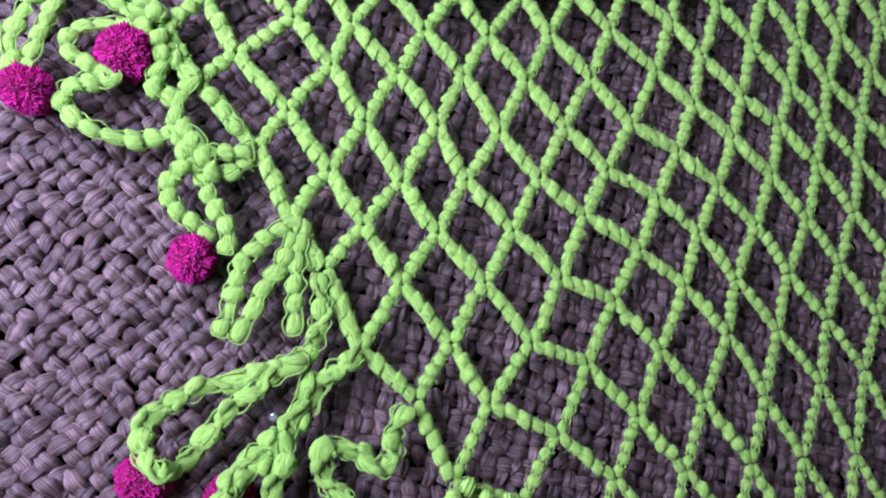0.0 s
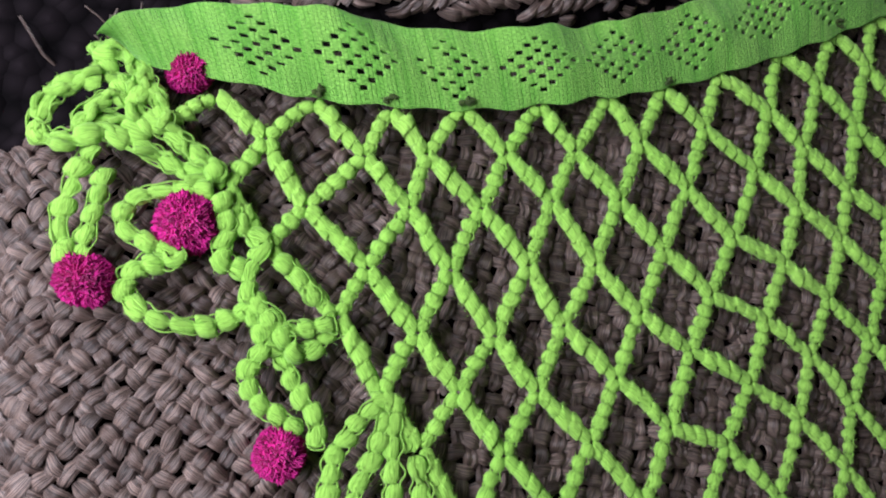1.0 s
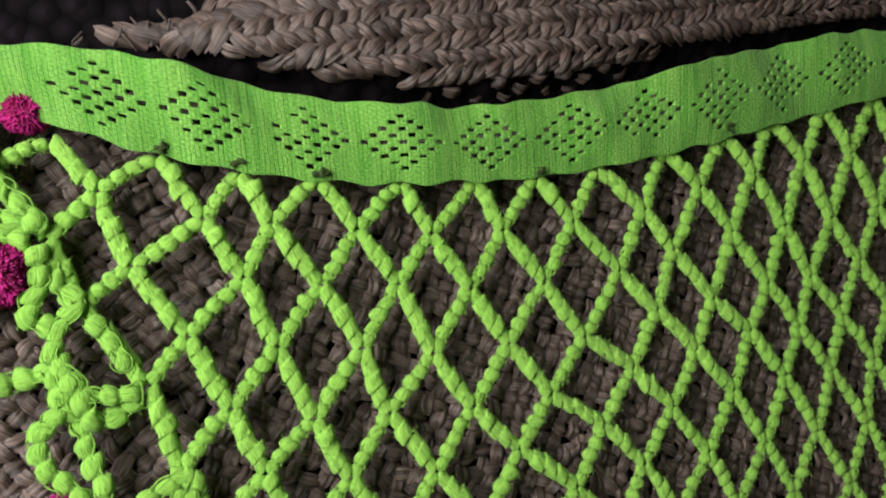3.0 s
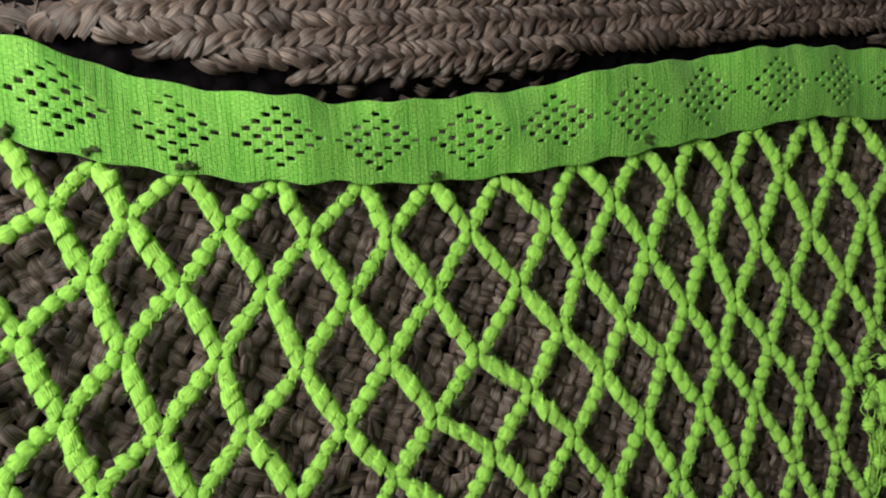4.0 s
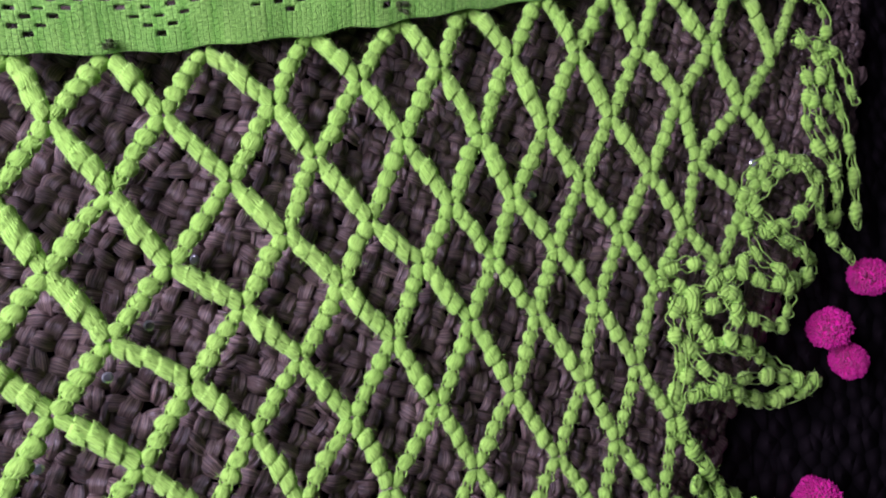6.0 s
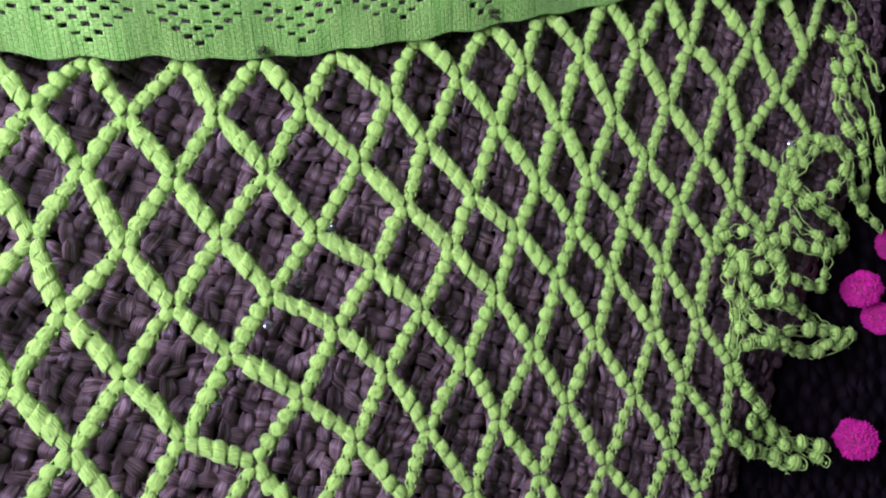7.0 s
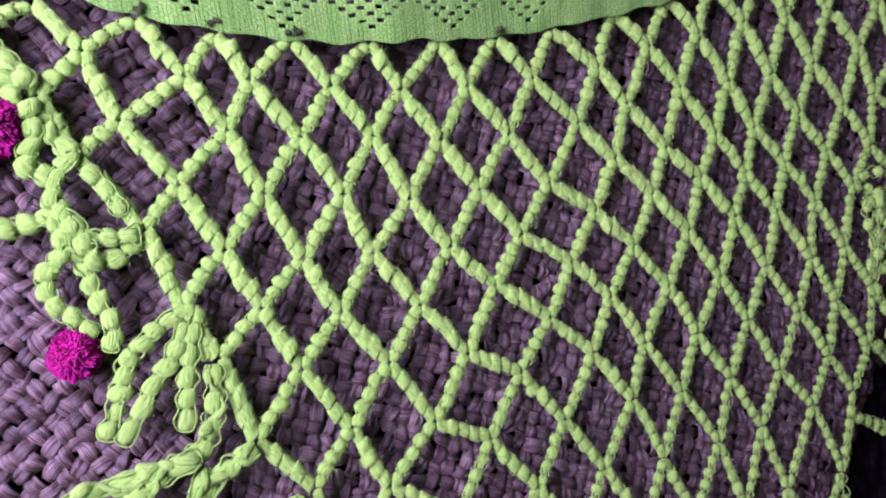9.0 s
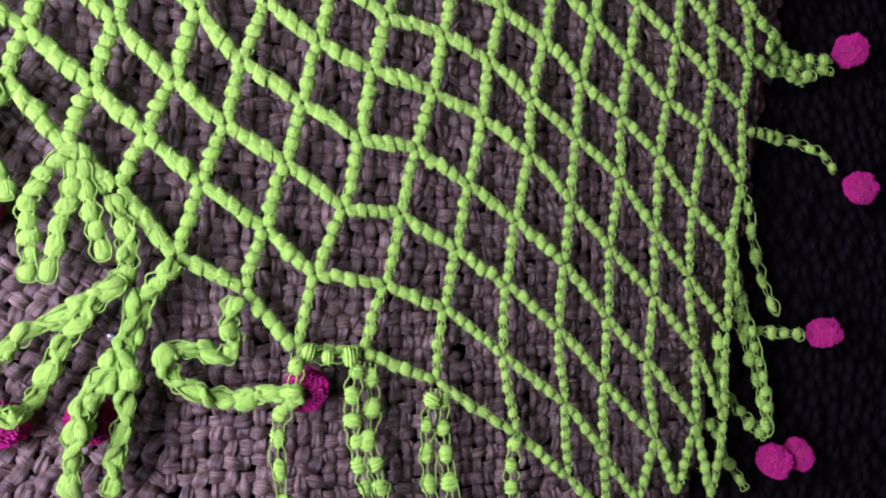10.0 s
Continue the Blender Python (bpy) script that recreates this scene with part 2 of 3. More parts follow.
def mat_height(x, y):
    d, _ = edge_distance(x, y)
    drop = 0.010 * max(0.0, 1 - d / 0.03) ** 2 if d < 0.03 else 0.0
    swell = 0.0015 * math.sin(23 * x + 5) * math.sin(19 * y + 2)
    back = y - curve_y(UPPER, min(x, 0.27)) if y > 0.03 else -1.0
    seam = 0.024 * math.exp(-((back - 0.007) / 0.007) ** 2)
    border = 0.005 * min(1.0, max(0.0, (back - 0.011) / 0.005))
    return -0.0088 - drop + swell - seam + border


def in_seam(x, y):
    """The open seam behind the band, where no blades lie."""
    back = y - curve_y(UPPER, min(x, 0.27))
    return y > 0.03 and 0.0 < back < 0.0125 + 0.0012 * math.sin(x * 240)


mat_thing = thing("woven_mat", "thick greyish-brown mat plaited from flat dried grass, frayed edge", "mat")

# the core sheet under the plaiting, coloured near-black as shade between the blades
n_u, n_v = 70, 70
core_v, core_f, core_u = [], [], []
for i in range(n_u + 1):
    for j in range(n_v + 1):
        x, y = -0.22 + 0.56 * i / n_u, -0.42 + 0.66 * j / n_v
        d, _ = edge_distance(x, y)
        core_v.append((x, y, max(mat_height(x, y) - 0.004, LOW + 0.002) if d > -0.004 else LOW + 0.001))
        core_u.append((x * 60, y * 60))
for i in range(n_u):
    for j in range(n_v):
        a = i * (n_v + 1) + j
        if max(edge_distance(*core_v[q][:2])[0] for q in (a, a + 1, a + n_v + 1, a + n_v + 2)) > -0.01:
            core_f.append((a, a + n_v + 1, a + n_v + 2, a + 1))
# the rug's black painted in here as the depth shade of gaps and seam
child("core", mesh_of("core", core_v, core_f, core_u, FLOOR_M), mat_thing, "near-black sheet under the plaiting, standing in for shade in its gaps")


def blade_shape(seed):
    """One visible stretch of a flat, folded blade of grass: a low pointed lozenge with split, creased fibres."""
    rs = random.Random(seed)
    rows, cols = 6, 8
    creases = [rs.uniform(-0.22, 0.22) for _ in range(cols + 1)]
    verts, uvs, faces = [], [], []
    for i in range(rows + 1):
        s = i / rows
        w = 0.5 * (0.42 + 0.58 * math.sin(math.pi * (0.06 + 0.88 * s)) ** 0.7)
        bend = 0.10 * math.sin(math.pi * s + seed)
        for j in range(cols + 1):
            q = j / cols * 2 - 1
            z = (1 - abs(q) ** 4) * 0.42 + creases[j] * (1 - q * q) + 0.8 * math.sin(math.pi * s) ** 1.3
            end = (0.09 * creases[j] * 3.5 if i in (0, rows) else 0)
            verts.append((s - 0.5 + end, w * q + bend, z - 0.38))
            uvs.append((j / cols, s))
    for i in range(rows):
        for j in range(cols):
            a = i * (cols + 1) + j
            faces.append((a, a + cols + 1, a + cols + 2, a + 1))
    return np.array(verts), np.array(faces, dtype=object), np.array(uvs)


BLADES = [blade_shape(k) for k in range(6)]
blade_meshes = [mesh_of("blade", *[BLADES[k][0], BLADES[k][1], BLADES[k][2]], STRAW) for k in range(6)]
rng = random.Random(5)
PITCH = 0.0053
places = []
# two panels with the plaiting laid at different angles, sewn together under the net
for turn, low_x, high_x in ((TURN, -0.058, 0.36), (radians(-41), -0.25, -0.058)):
    for i in range(-75, 85):
        for j in range(-85, 85):
            gx, gy = i * PITCH, j * PITCH
            x = gx * math.cos(turn) - gy * math.sin(turn)
            y = gx * math.sin(turn) + gy * math.cos(turn)
            if not (low_x <= x < high_x and -0.34 < y < 0.25):
                continue
            d, back = edge_distance(x, y)
            if d < 0.001 or back < 0.052 or in_seam(x, y):
                continue
            over = (i + j) % 2 == 0
            yaw = turn + (0 if over else math.pi / 2) + 0.16 * math.sin(41 * x + 3) * math.sin(37 * y) + rng.gauss(0, 0.13)
            places.append((x + rng.gauss(0, 0.0006), y + rng.gauss(0, 0.0006), yaw, rng.uniform(0.0078, 0.0096), rng.uniform(0.0050, 0.0064), 0.6))
# plaited border along the back edge, in rows that lean to and fro
for row in range(8):
    for i in range(-15, 95):
        s, o = i * 0.0055 + (0.0027 if row % 2 else 0), 0.002 + row * 0.0066
        x = BACK[0].x + s * math.cos(BACK[1]) + o * math.sin(BACK[1])
        y = BACK[0].y + s * math.sin(BACK[1]) - o * math.cos(BACK[1])
        if x < -0.135 or edge_distance(x, y)[0] < -0.004 or -0.002 < y - curve_y(UPPER, min(x, 0.27)) < 0.0165:
            continue
        yaw = BACK[1] + radians(40 if row % 2 else -40) + rng.gauss(0, 0.08)
        places.append((x, y, yaw, rng.uniform(0.0108, 0.0126), rng.uniform(0.0052, 0.0066), 0.5))


def blade_pose(x, y, yaw, loose):
    e = 0.004
    z = max(mat_height(x, y), LOW + 0.003)
    sx = (mat_height(x + e, y) - mat_height(x - e, y)) / (2 * e)
    sy = (mat_height(x, y + e) - mat_height(x, y - e)) / (2 * e)
    up = Vector((-sx, -sy, 1)).normalized()
    d = Vector((math.cos(yaw), math.sin(yaw), 0))
    d = (d - up * d.dot(up)).normalized()
    s = up.cross(d)
    m = Matrix((d, s, up)).transposed().to_4x4()
    m.translation = (x, y, z + loose * rng.gauss(0, 0.0007))
    return m @ pose(0, 0, 0, loose * rng.gauss(0, 13), loose * rng.gauss(0, 13), 0)


rest = Heap()
single = []
for x, y, yaw, length, width, loose in places:
    m = blade_pose(x, y, yaw, loose)
    k = rng.randrange(6)
    if edge_distance(x, y)[0] < 0.018:
        length, width = 1.25 * length, 1.35 * width
    if -0.16 < x < -0.06 and -0.15 < y < -0.04 and len(single) < 290:
        single.append((m, k, length, width))
    else:
        rest.put(BLADES[k], m, (length, width, 0.0028))
tagged(child("plaiting", rest.mesh("plaiting", STRAW), mat_thing), kind="stuff")

# loose frayed ends along the back edge
fray = Heap()
for i in range(110):
    s = rng.uniform(-0.02, 0.42)
    x, y = BACK[0].x + s * math.cos(BACK[1]), BACK[0].y + s * math.sin(BACK[1]) - rng.uniform(-0.002, 0.006)
    y -= 1.05 * edge_inset(x)
    z = max(mat_height(x, y), LOW + 0.004)
    a = BACK[1] + math.pi / 2 + rng.gauss(0, 0.5)
    long = rng.uniform(0.003, 0.008) * (1.9 if rng.random() < 0.3 else 1.0)
    p = Vector((x, y, z))
    q = p + Vector((math.cos(a), math.sin(a), rng.uniform(0.0, 0.9))) * long * 0.5
    r = q + Vector((math.cos(a + rng.gauss(0, 0.5)), math.sin(a), rng.uniform(-0.6, 0.5))) * long * 0.5
    fray.tube([p, q, r], rng.uniform(0.0003, 0.0008), 4)
fray.tube([(-0.168, 0.053, -0.02), (-0.172, 0.056, -0.015), (-0.179, 0.068, -0.012)], 0.0007, 5)
tagged(child("frayed_end", fray.mesh("frayed_end", STRAW), mat_thing, "loose pale frayed grass ends"), kind="stuff")

# ---- the net ----
NET_X = [67.23, 193.43, -33.35, -60.46, 51.50, 45.83, -29.36, -5.74, 23.28, -5.66, -90.17, 80.81, 124.52, -48.99, -49.34, -6.10, -37.72, -9.41, 164.46, -18.39, -99.56, -4.49, 20.22, 50.66, -54.63, -65.00, 15.90, 0.49, 20.15, -66.74, 6.36, -19.92, 10.62, -4.97, 1.77, -2.91]
NET_Y = [-66.48, 55.16, -5.48, -69.08, 39.14, 38.76, -12.77, -8.44, -111.23, 2.78, -103.05, 4.76, 122.47, -13.17, -39.71, -26.80, -51.13, 22.32, 126.63, -26.08, -60.06, -4.96, -29.80, 97.37, 26.76, -67.79, 47.39, 20.90, -31.89, -13.15, -37.79, 16.89, -53.36, -31.99, 1.86, 26.98]
PULLED = {}


def knot(r, u):
    """Where a knot of the net lies: row r below the band, place u along it."""
    a, b = r / 6 - 1, u / 6 - 0.3
    terms = [a ** i * b ** j for i in range(8) for j in range(8 - i)]
    dx, dy = PULLED.get((r, u), (0, 0))
    x = (sum(c * t for c, t in zip(NET_X, terms)) + dx) / 1000
    y = (sum(c * t for c, t in zip(NET_Y, terms)) + dy) / 1000
    return Vector((x, y, 0.0))


def pull(r, first, by):
    """How far the knots of one row, from the place first on, are drawn aside in the handmade net, in millimetres."""
    for k, shift in enumerate(by):
        PULLED[r, first + k] = shift


pull(0, -4, [(-4.6, -5.0), (2.3, 1.4), (-0.3, -1.0), (-2.9, -2.0), (-1.4, -1.6), (-0.1, -0.8), (-2.6, -1.5), (-4.8, -2.0), (-1.6, 0.5), (-0.7, 0.0), (-3.8, -1.8), (-2.4, -1.6), (0.6, -2.4), (-4.5, -4.0)])
pull(1, -4.5, [(0.0, 0.0), (-0.6, 2.9), (2.1, -1.7), (-4.3, -1.0), (-1.9, -0.7), (-1.9, -1.5), (-2.0, -1.5), (-1.3, -1.4), (1.2, -1.4), (-0.8, 1.2), (-0.8, 0.8), (-0.6, 0.6), (0.4, -0.8), (0.1, -0.5), (3.5, 0.9), (-2.3, -3.0)])
pull(2, -4, [(3.1, 2.3), (-5.1, -1.0), (1.5, 0.7), (0.9, 1.6), (1.1, 3.8), (0.0, 1.5), (-0.3, 0.4), (1.6, -0.0), (-2.7, 1.3), (-1.9, 2.6), (-0.1, -0.4), (0.6, -1.9), (1.6, -0.7), (4.5, 6.0), (0.0, 0.0)])
pull(3, -3.5, [(-4.7, 0.7), (-1.3, -1.9), (1.2, 0.4), (3.3, 2.9), (0.5, 0.6), (-1.1, 0.7), (-0.9, -2.3), (0.2, 1.5), (-1.7, -0.6), (-0.1, -0.0), (-1.8, -2.5), (1.4, 0.3), (3.5, -0.2), (-5.3, -1.6), (0.0, 0.0)])
pull(4, -3, [(1.0, -1.9), (0.8, -2.0), (1.9, -1.2), (-0.7, 0.5), (-0.8, -0.5), (-2.5, -2.2), (0.5, 0.9), (-0.3, 1.2), (-0.4, 3.0), (0.7, 0.4), (0.3, 0.4), (1.4, 0.7), (1.8, -3.8), (1.7, 1.7)])
pull(5, -2.5, [(0.4, -3.0), (0.5, 0.7), (0.6, -0.4), (-0.2, -2.1), (-2.0, -1.2), (-0.4, 0.3), (-0.2, -0.1), (0.9, 0.8), (1.9, 2.7), (2.0, 0.9), (0.0, 0.8), (-2.3, 1.3), (0.0, 0.0)])
pull(6, -2, [(0.8, 4.1), (0.5, 1.0), (0.9, -0.6), (-1.0, -5.2), (1.4, -0.4), (-1.2, 0.1), (-0.3, -1.0), (1.9, -1.3), (2.8, 0.0), (3.6, -0.8), (-3.0, -2.1)])
pull(7, -1.5, [(1.1, 0.1), (2.0, 0.1), (-0.7, -6.3), (0.8, 2.5), (1.4, 0.8), (-1.8, -1.8), (-1.7, -2.2), (0.7, 0.6), (3.3, 0.4), (-2.1, -0.2), (-4.4, -0.4)])
pull(8, -1, [(4.8, 3.9), (-3.5, -3.6), (0.7, 2.4), (0.4, -0.3), (2.5, 0.1), (0.4, -1.6), (0.5, 1.1), (0.7, 0.7), (1.3, 0.9), (0.1, -1.6)])
pull(9, -0.5, [(-2.4, -5.1), (1.1, 1.5), (0.0, 0.0), (-0.3, -1.3), (1.2, -2.3), (3.9, 0.2), (0.4, 3.2), (1.1, 5.9), (0.1, 4.9)])
pull(10, 0, [(-1.1, 4.0), (0.7, 3.6), (-0.9, -0.2), (1.3, -1.7), (0.2, -1.6), (0.3, -3.0), (-4.2, -0.8), (2.5, -2.7)])
pull(11, 0.5, [(-0.7, 3.8), (-1.0, -0.6), (0.0, 0.0), (0.1, -2.8), (1.1, -1.1), (-4.1, -0.7), (0.0, 0.0)])
pull(12, 1, [(3.0, -2.6), (1.7, -1.6), (-1.4, 0.8), (-1.3, 4.1), (1.2, -0.1), (0.0, 0.0)])
pull(13, 1.5, [(0.0, 0.0), (-2.2, 0.6), (2.8, 1.0), (3.0, 1.9), (0.0, 0.0)])

net = thing("crochet_net", "lime green crochet net with pompom tassels, spread on the mat", "net")


def puffed_line(heap, places, sizes, seed, skew=0.0, pinch=0.3, segs=16, fuzz=9, flatness=0.84, gap=0.0, ribs=0, rings=8):
    """One continuous spun yarn through the places: it swells to each of the sizes in turn and is pinched in between.
    gap: the share of each stretch that stays pinched; ribs: windings round each puff."""
    rs = random.Random(seed)
    count = len(sizes)
    v, u, f = [], [], []
    ph = rs.uniform(0, 6)
    lean = [skew + rs.gauss(0, 6) for _ in sizes]
    shift = [(rs.gauss(0, 0.06), rs.gauss(0, 0.05)) for _ in sizes]
    flat = [rs.uniform(flatness, flatness + 0.16) for _ in sizes]
    total = count * rings
    n = len(places) - 1
    for i in range(total + 1):
        k = min(i // rings, count - 1)
        t = (i - k * rings) / rings
        q = i / total * n
        j = min(int(q), n - 1)
        p = places[j].lerp(places[j + 1], q - j)
        d = (places[min(j + 2, n)] - places[max(j - 1, 0)]).normalized()
        side = d.cross(Vector((0, 0, 1))).normalized()
        up = side.cross(d)
        w = min(1.0, max(0.0, (t - gap / 2) / (1 - gap)))
        bulge = math.sin(math.pi * w) ** 0.34 if 0 < w < 1 else 0.0
        r = sizes[k] * (pinch + (1 - pinch) * bulge)
        if i in (0, total):
            r = 0.3 * sizes[k]
        if ribs:
            r *= 1 + 0.12 * bulge * math.cos(2 * math.pi * ribs * w)
        c = p + (side * shift[k][0] + up * shift[k][1]) * sizes[k] * bulge * 2
        tilt = math.tan(radians(lean[k])) * bulge
        for m in range(segs):
            a = 2 * math.pi * m / segs + ph
            rr = r * (1 + 0.16 * noise.noise(Vector((1.4 * math.cos(a) + k * 3.1, 1.4 * math.sin(a) + seed, 2.0 * t))))
            v.append(c + side * (rr * math.cos(a)) + up * (rr * flat[k] * math.sin(a)) + d * (tilt * rr * math.cos(a)))
            half = 2 * m / segs if 2 * m <= segs else 2 - 2 * m / segs
            u.append((0.45 * t, half + 2 * k) if ribs else (half, k + t))
    for i in range(total):
        for m in range(segs):
            o = (m + 1) % segs
            f.append((heap.n + i * segs + m, heap.n + i * segs + o, heap.n + (i + 1) * segs + o, heap.n + (i + 1) * segs + m))
    heap.v.append(np.array(v))
    heap.u.append(np.array(u))
    heap.f.extend(f)
    heap.n += len(v)
    # stray fibres that stand off the yarn
    for _ in range(int(fuzz * count)):
        i, m = rs.randrange(1, total), rs.randrange(segs)
        p = v[i * segs + m]
        ring = sum((v[i * segs + q] for q in range(0, segs, 4)), Vector()) / len(range(0, segs, 4))
        n1 = (p - ring).normalized()
        wild = Vector((rs.gauss(0, 1), rs.gauss(0, 1), rs.gauss(0, 0.6)))
        long = rs.uniform(0.0007, 0.0017)
        q1 = p + (n1 + 0.5 * wild).normalized() * long * 0.5
        q2 = q1 + (n1 * 0.3 + wild).normalized() * long * 0.6
        heap.tube([p - n1 * 0.0003, q1, q2], rs.uniform(0.00006, 0.00012), 3)


def strand(a, b, plump, threaded, seed, bow, pinch, gap, skew):
    """A strand between two knots: a puffed yarn, and where it is open a thin thread looped round it."""
    rs = random.Random(seed)
    out = 1 if b.x > a.x else -1
    a, b = a + Vector((out * 0.0004, -0.0004, 0)), b + Vector((-out * 0.0005, 0.0004, 0))
    d = b - a
    length = d.length
    side = Vector((-d.y, d.x, 0)).normalized() * out
    bow, drift = bow * length, rs.gauss(0, 0.012) * length
    count = 4 if length < 0.0215 else 5 if length < 0.030 else 6

    def at(s):
        return a + d * s + side * (bow * (1.8 - 1.6 * s) + drift) * math.sin(math.pi * s) + Vector((0, 0, 0.001 + 0.0004 * math.sin(math.pi * s)))

    heap = Heap()
    sizes = [plump * (0.80 + 0.26 * math.sin(math.pi * (i + 0.5) / count)) * rs.uniform(0.86, 1.14) for i in range(count)]
    puffed_line(heap, [at(k / 24) for k in range(25)], sizes, seed, skew, pinch, 16, 14, 0.62, gap, 0, 10)
    ob = child("strand", heap.mesh("strand", GREEN), net)
    if threaded:
        heap = Heap()
        steps = 4 * count
        loop = []
        for sign in (-1, 1):
            off = side * sign * 0.85 * plump
            part = [at(k / steps) + off * (0.7 + 0.3 * math.cos(math.pi * k / 2 + sign)) * min(1, 6 * k / steps, 6 - 6 * k / steps)
                    + Vector((0, 0, 0.0004 + 0.0007 * math.sin(3 * k + sign))) for k in range(steps + 1)]
            loop += part if sign < 0 else part[::-1]
        heap.tube(loop, 0.00038, 5)
        child("thread", heap.mesh("thread", GREEN), ob)


RIGHT = [11, 10.5, 10, 10.5, 10, 9.5, 8, 8.5, 8, 7.5, 7, 6.5, 6, 5.5, 5]


def inside(r, u):
    low = {0: -4, 1: -4.5}.get(r, -5 + r / 2)
    return 0 <= r <= 14 and low <= u <= RIGHT[r]


seed = 0
for r in range(0, 14):
    u = -6 + (r % 2) / 2
    while u < 12:
        for step in (0.5, -0.5):
            if inside(r, u) and inside(r + 1, u + step):
                seed += 1
                thick = step > 0
                a, b = knot(r, u), knot(r + 1, u + step)
                bow = 0.02 if r == 0 else 0.0 if thick else 0.012
                # the work grows thinner and more open towards the lower rows and the far side
                open_work = min(1.0, max(0.0, (r - 3) / 7 + (u - 4) / 14))
                if thick:
                    strand(a, b, 0.0030 - 0.0008 * open_work, open_work > 0.45, seed, bow, 0.88 - 0.6 * open_work, 0.18 * open_work, 34 - 24 * open_work)
                else:
                    strand(a, b, 0.0028 - 0.0006 * open_work, True, seed, bow, 0.36 - 0.16 * open_work, 0.06 + 0.2 * open_work, 4)
        u += 1

# ---- the ribbed band ----
ALONG, ACROSS, CELL = 560, 60, 0.00083
band_v, band_u, band_f = [], [], []
for i in range(ALONG + 1):
    x = -0.1465 + 0.4635 * i / ALONG
    xc = min(x, 0.27)
    lo, up = curve_y(LOWER, xc) + (x - xc) * 0.38, curve_y(UPPER, xc) + (x - xc) * 0.25
    end = max(0.0, (-0.105 - x) / 0.047)
    lo, up = lo - 0.007 * end ** 2, up - 0.002 * end ** 2
    closed = max(0.0, (-0.1395 - x) / 0.007)
    lo, up = lo + 0.005 * closed ** 2, up - 0.004 * closed ** 2
    lean = -0.007
    for j in range(ACROSS + 1):
        s = j / ACROSS
        edge = (0.0005 * math.sin(x * 310) + 0.0009 * noise.noise(Vector((x * 90, s, 0)))) * (2 * s - 1)
        wave = 0.0016 * math.sin(x * 62 + 0.7) + 0.0008 * math.sin(x * 171 + 2 * s) + 0.0016 * math.sin(x * 95 + 2.5 * s) + 0.0012 * noise.noise(Vector((x * 60, s * 2, 3)))
        band_v.append((x + lean * s + 0.004, lo + (up + 0.0008 - lo) * s + edge, 0.0042 + 0.0068 * s + wave * (0.4 + 0.6 * s) + 0.0016 * math.sin(math.pi * s)))
        band_u.append((i * CELL * 1000, s * 27))
for i in range(ALONG):
    c = (i - 133 + 20) % 40 - 20
    for j in range(ACROSS):
        row, sub = divmod(j - 29, 5)
        chance = math.sin(((i - 132 + 4 * row) // 8) * 12.99 + row * 78.23 + i // 40) * 43758.5 % 1
        hole = i > 32 and sub < (3 if chance > 0.35 else 2) and abs(c) / 18 + abs(row) / 4.9 <= 1.0 and (c + 4 * row + 1) % 8 < 3 and chance > 0.07
        if not hole:
            a = i * (ACROSS + 1) + j
            band_f.append((a, a + ACROSS + 1, a + ACROSS + 2, a + 1))
band = child("band", mesh_of("band", band_v, band_f, band_u, BAND_M), net, "lime ribbed ribbon with diamonds of small eyelets")
thickness = band.modifiers.new("thickness", "SOLIDIFY")
thickness.thickness, thickness.offset = 0.0018, -1

# small olive tufts where the net is tied to the band
OLIVE = yarn_material("olive_yarn", (0.03, 0.06, 0.008), (0.10, 0.17, 0.02))
for k, u in enumerate((-3, -2, -1, 2, 5)):
    p = knot(0, u)
    rs = random.Random(70 + k)
    heap = Heap()
    line = [p + Vector((rs.uniform(-0.003, 0.003), 0.0006 + 0.0030 * q, 0.0048 + 0.0008 * q + rs.uniform(0, 0.0008))) for q in (0, 0.4, 0.7, 1)]
    puffed_line(heap, glide(line, 0.001), [0.0009 * rs.uniform(0.8, 1.3) for _ in range(4)], 70 + k, 10.0, 0.5, 10)
    child("tie", heap.mesh("tie", OLIVE), net, "dark olive tuft of yarn")

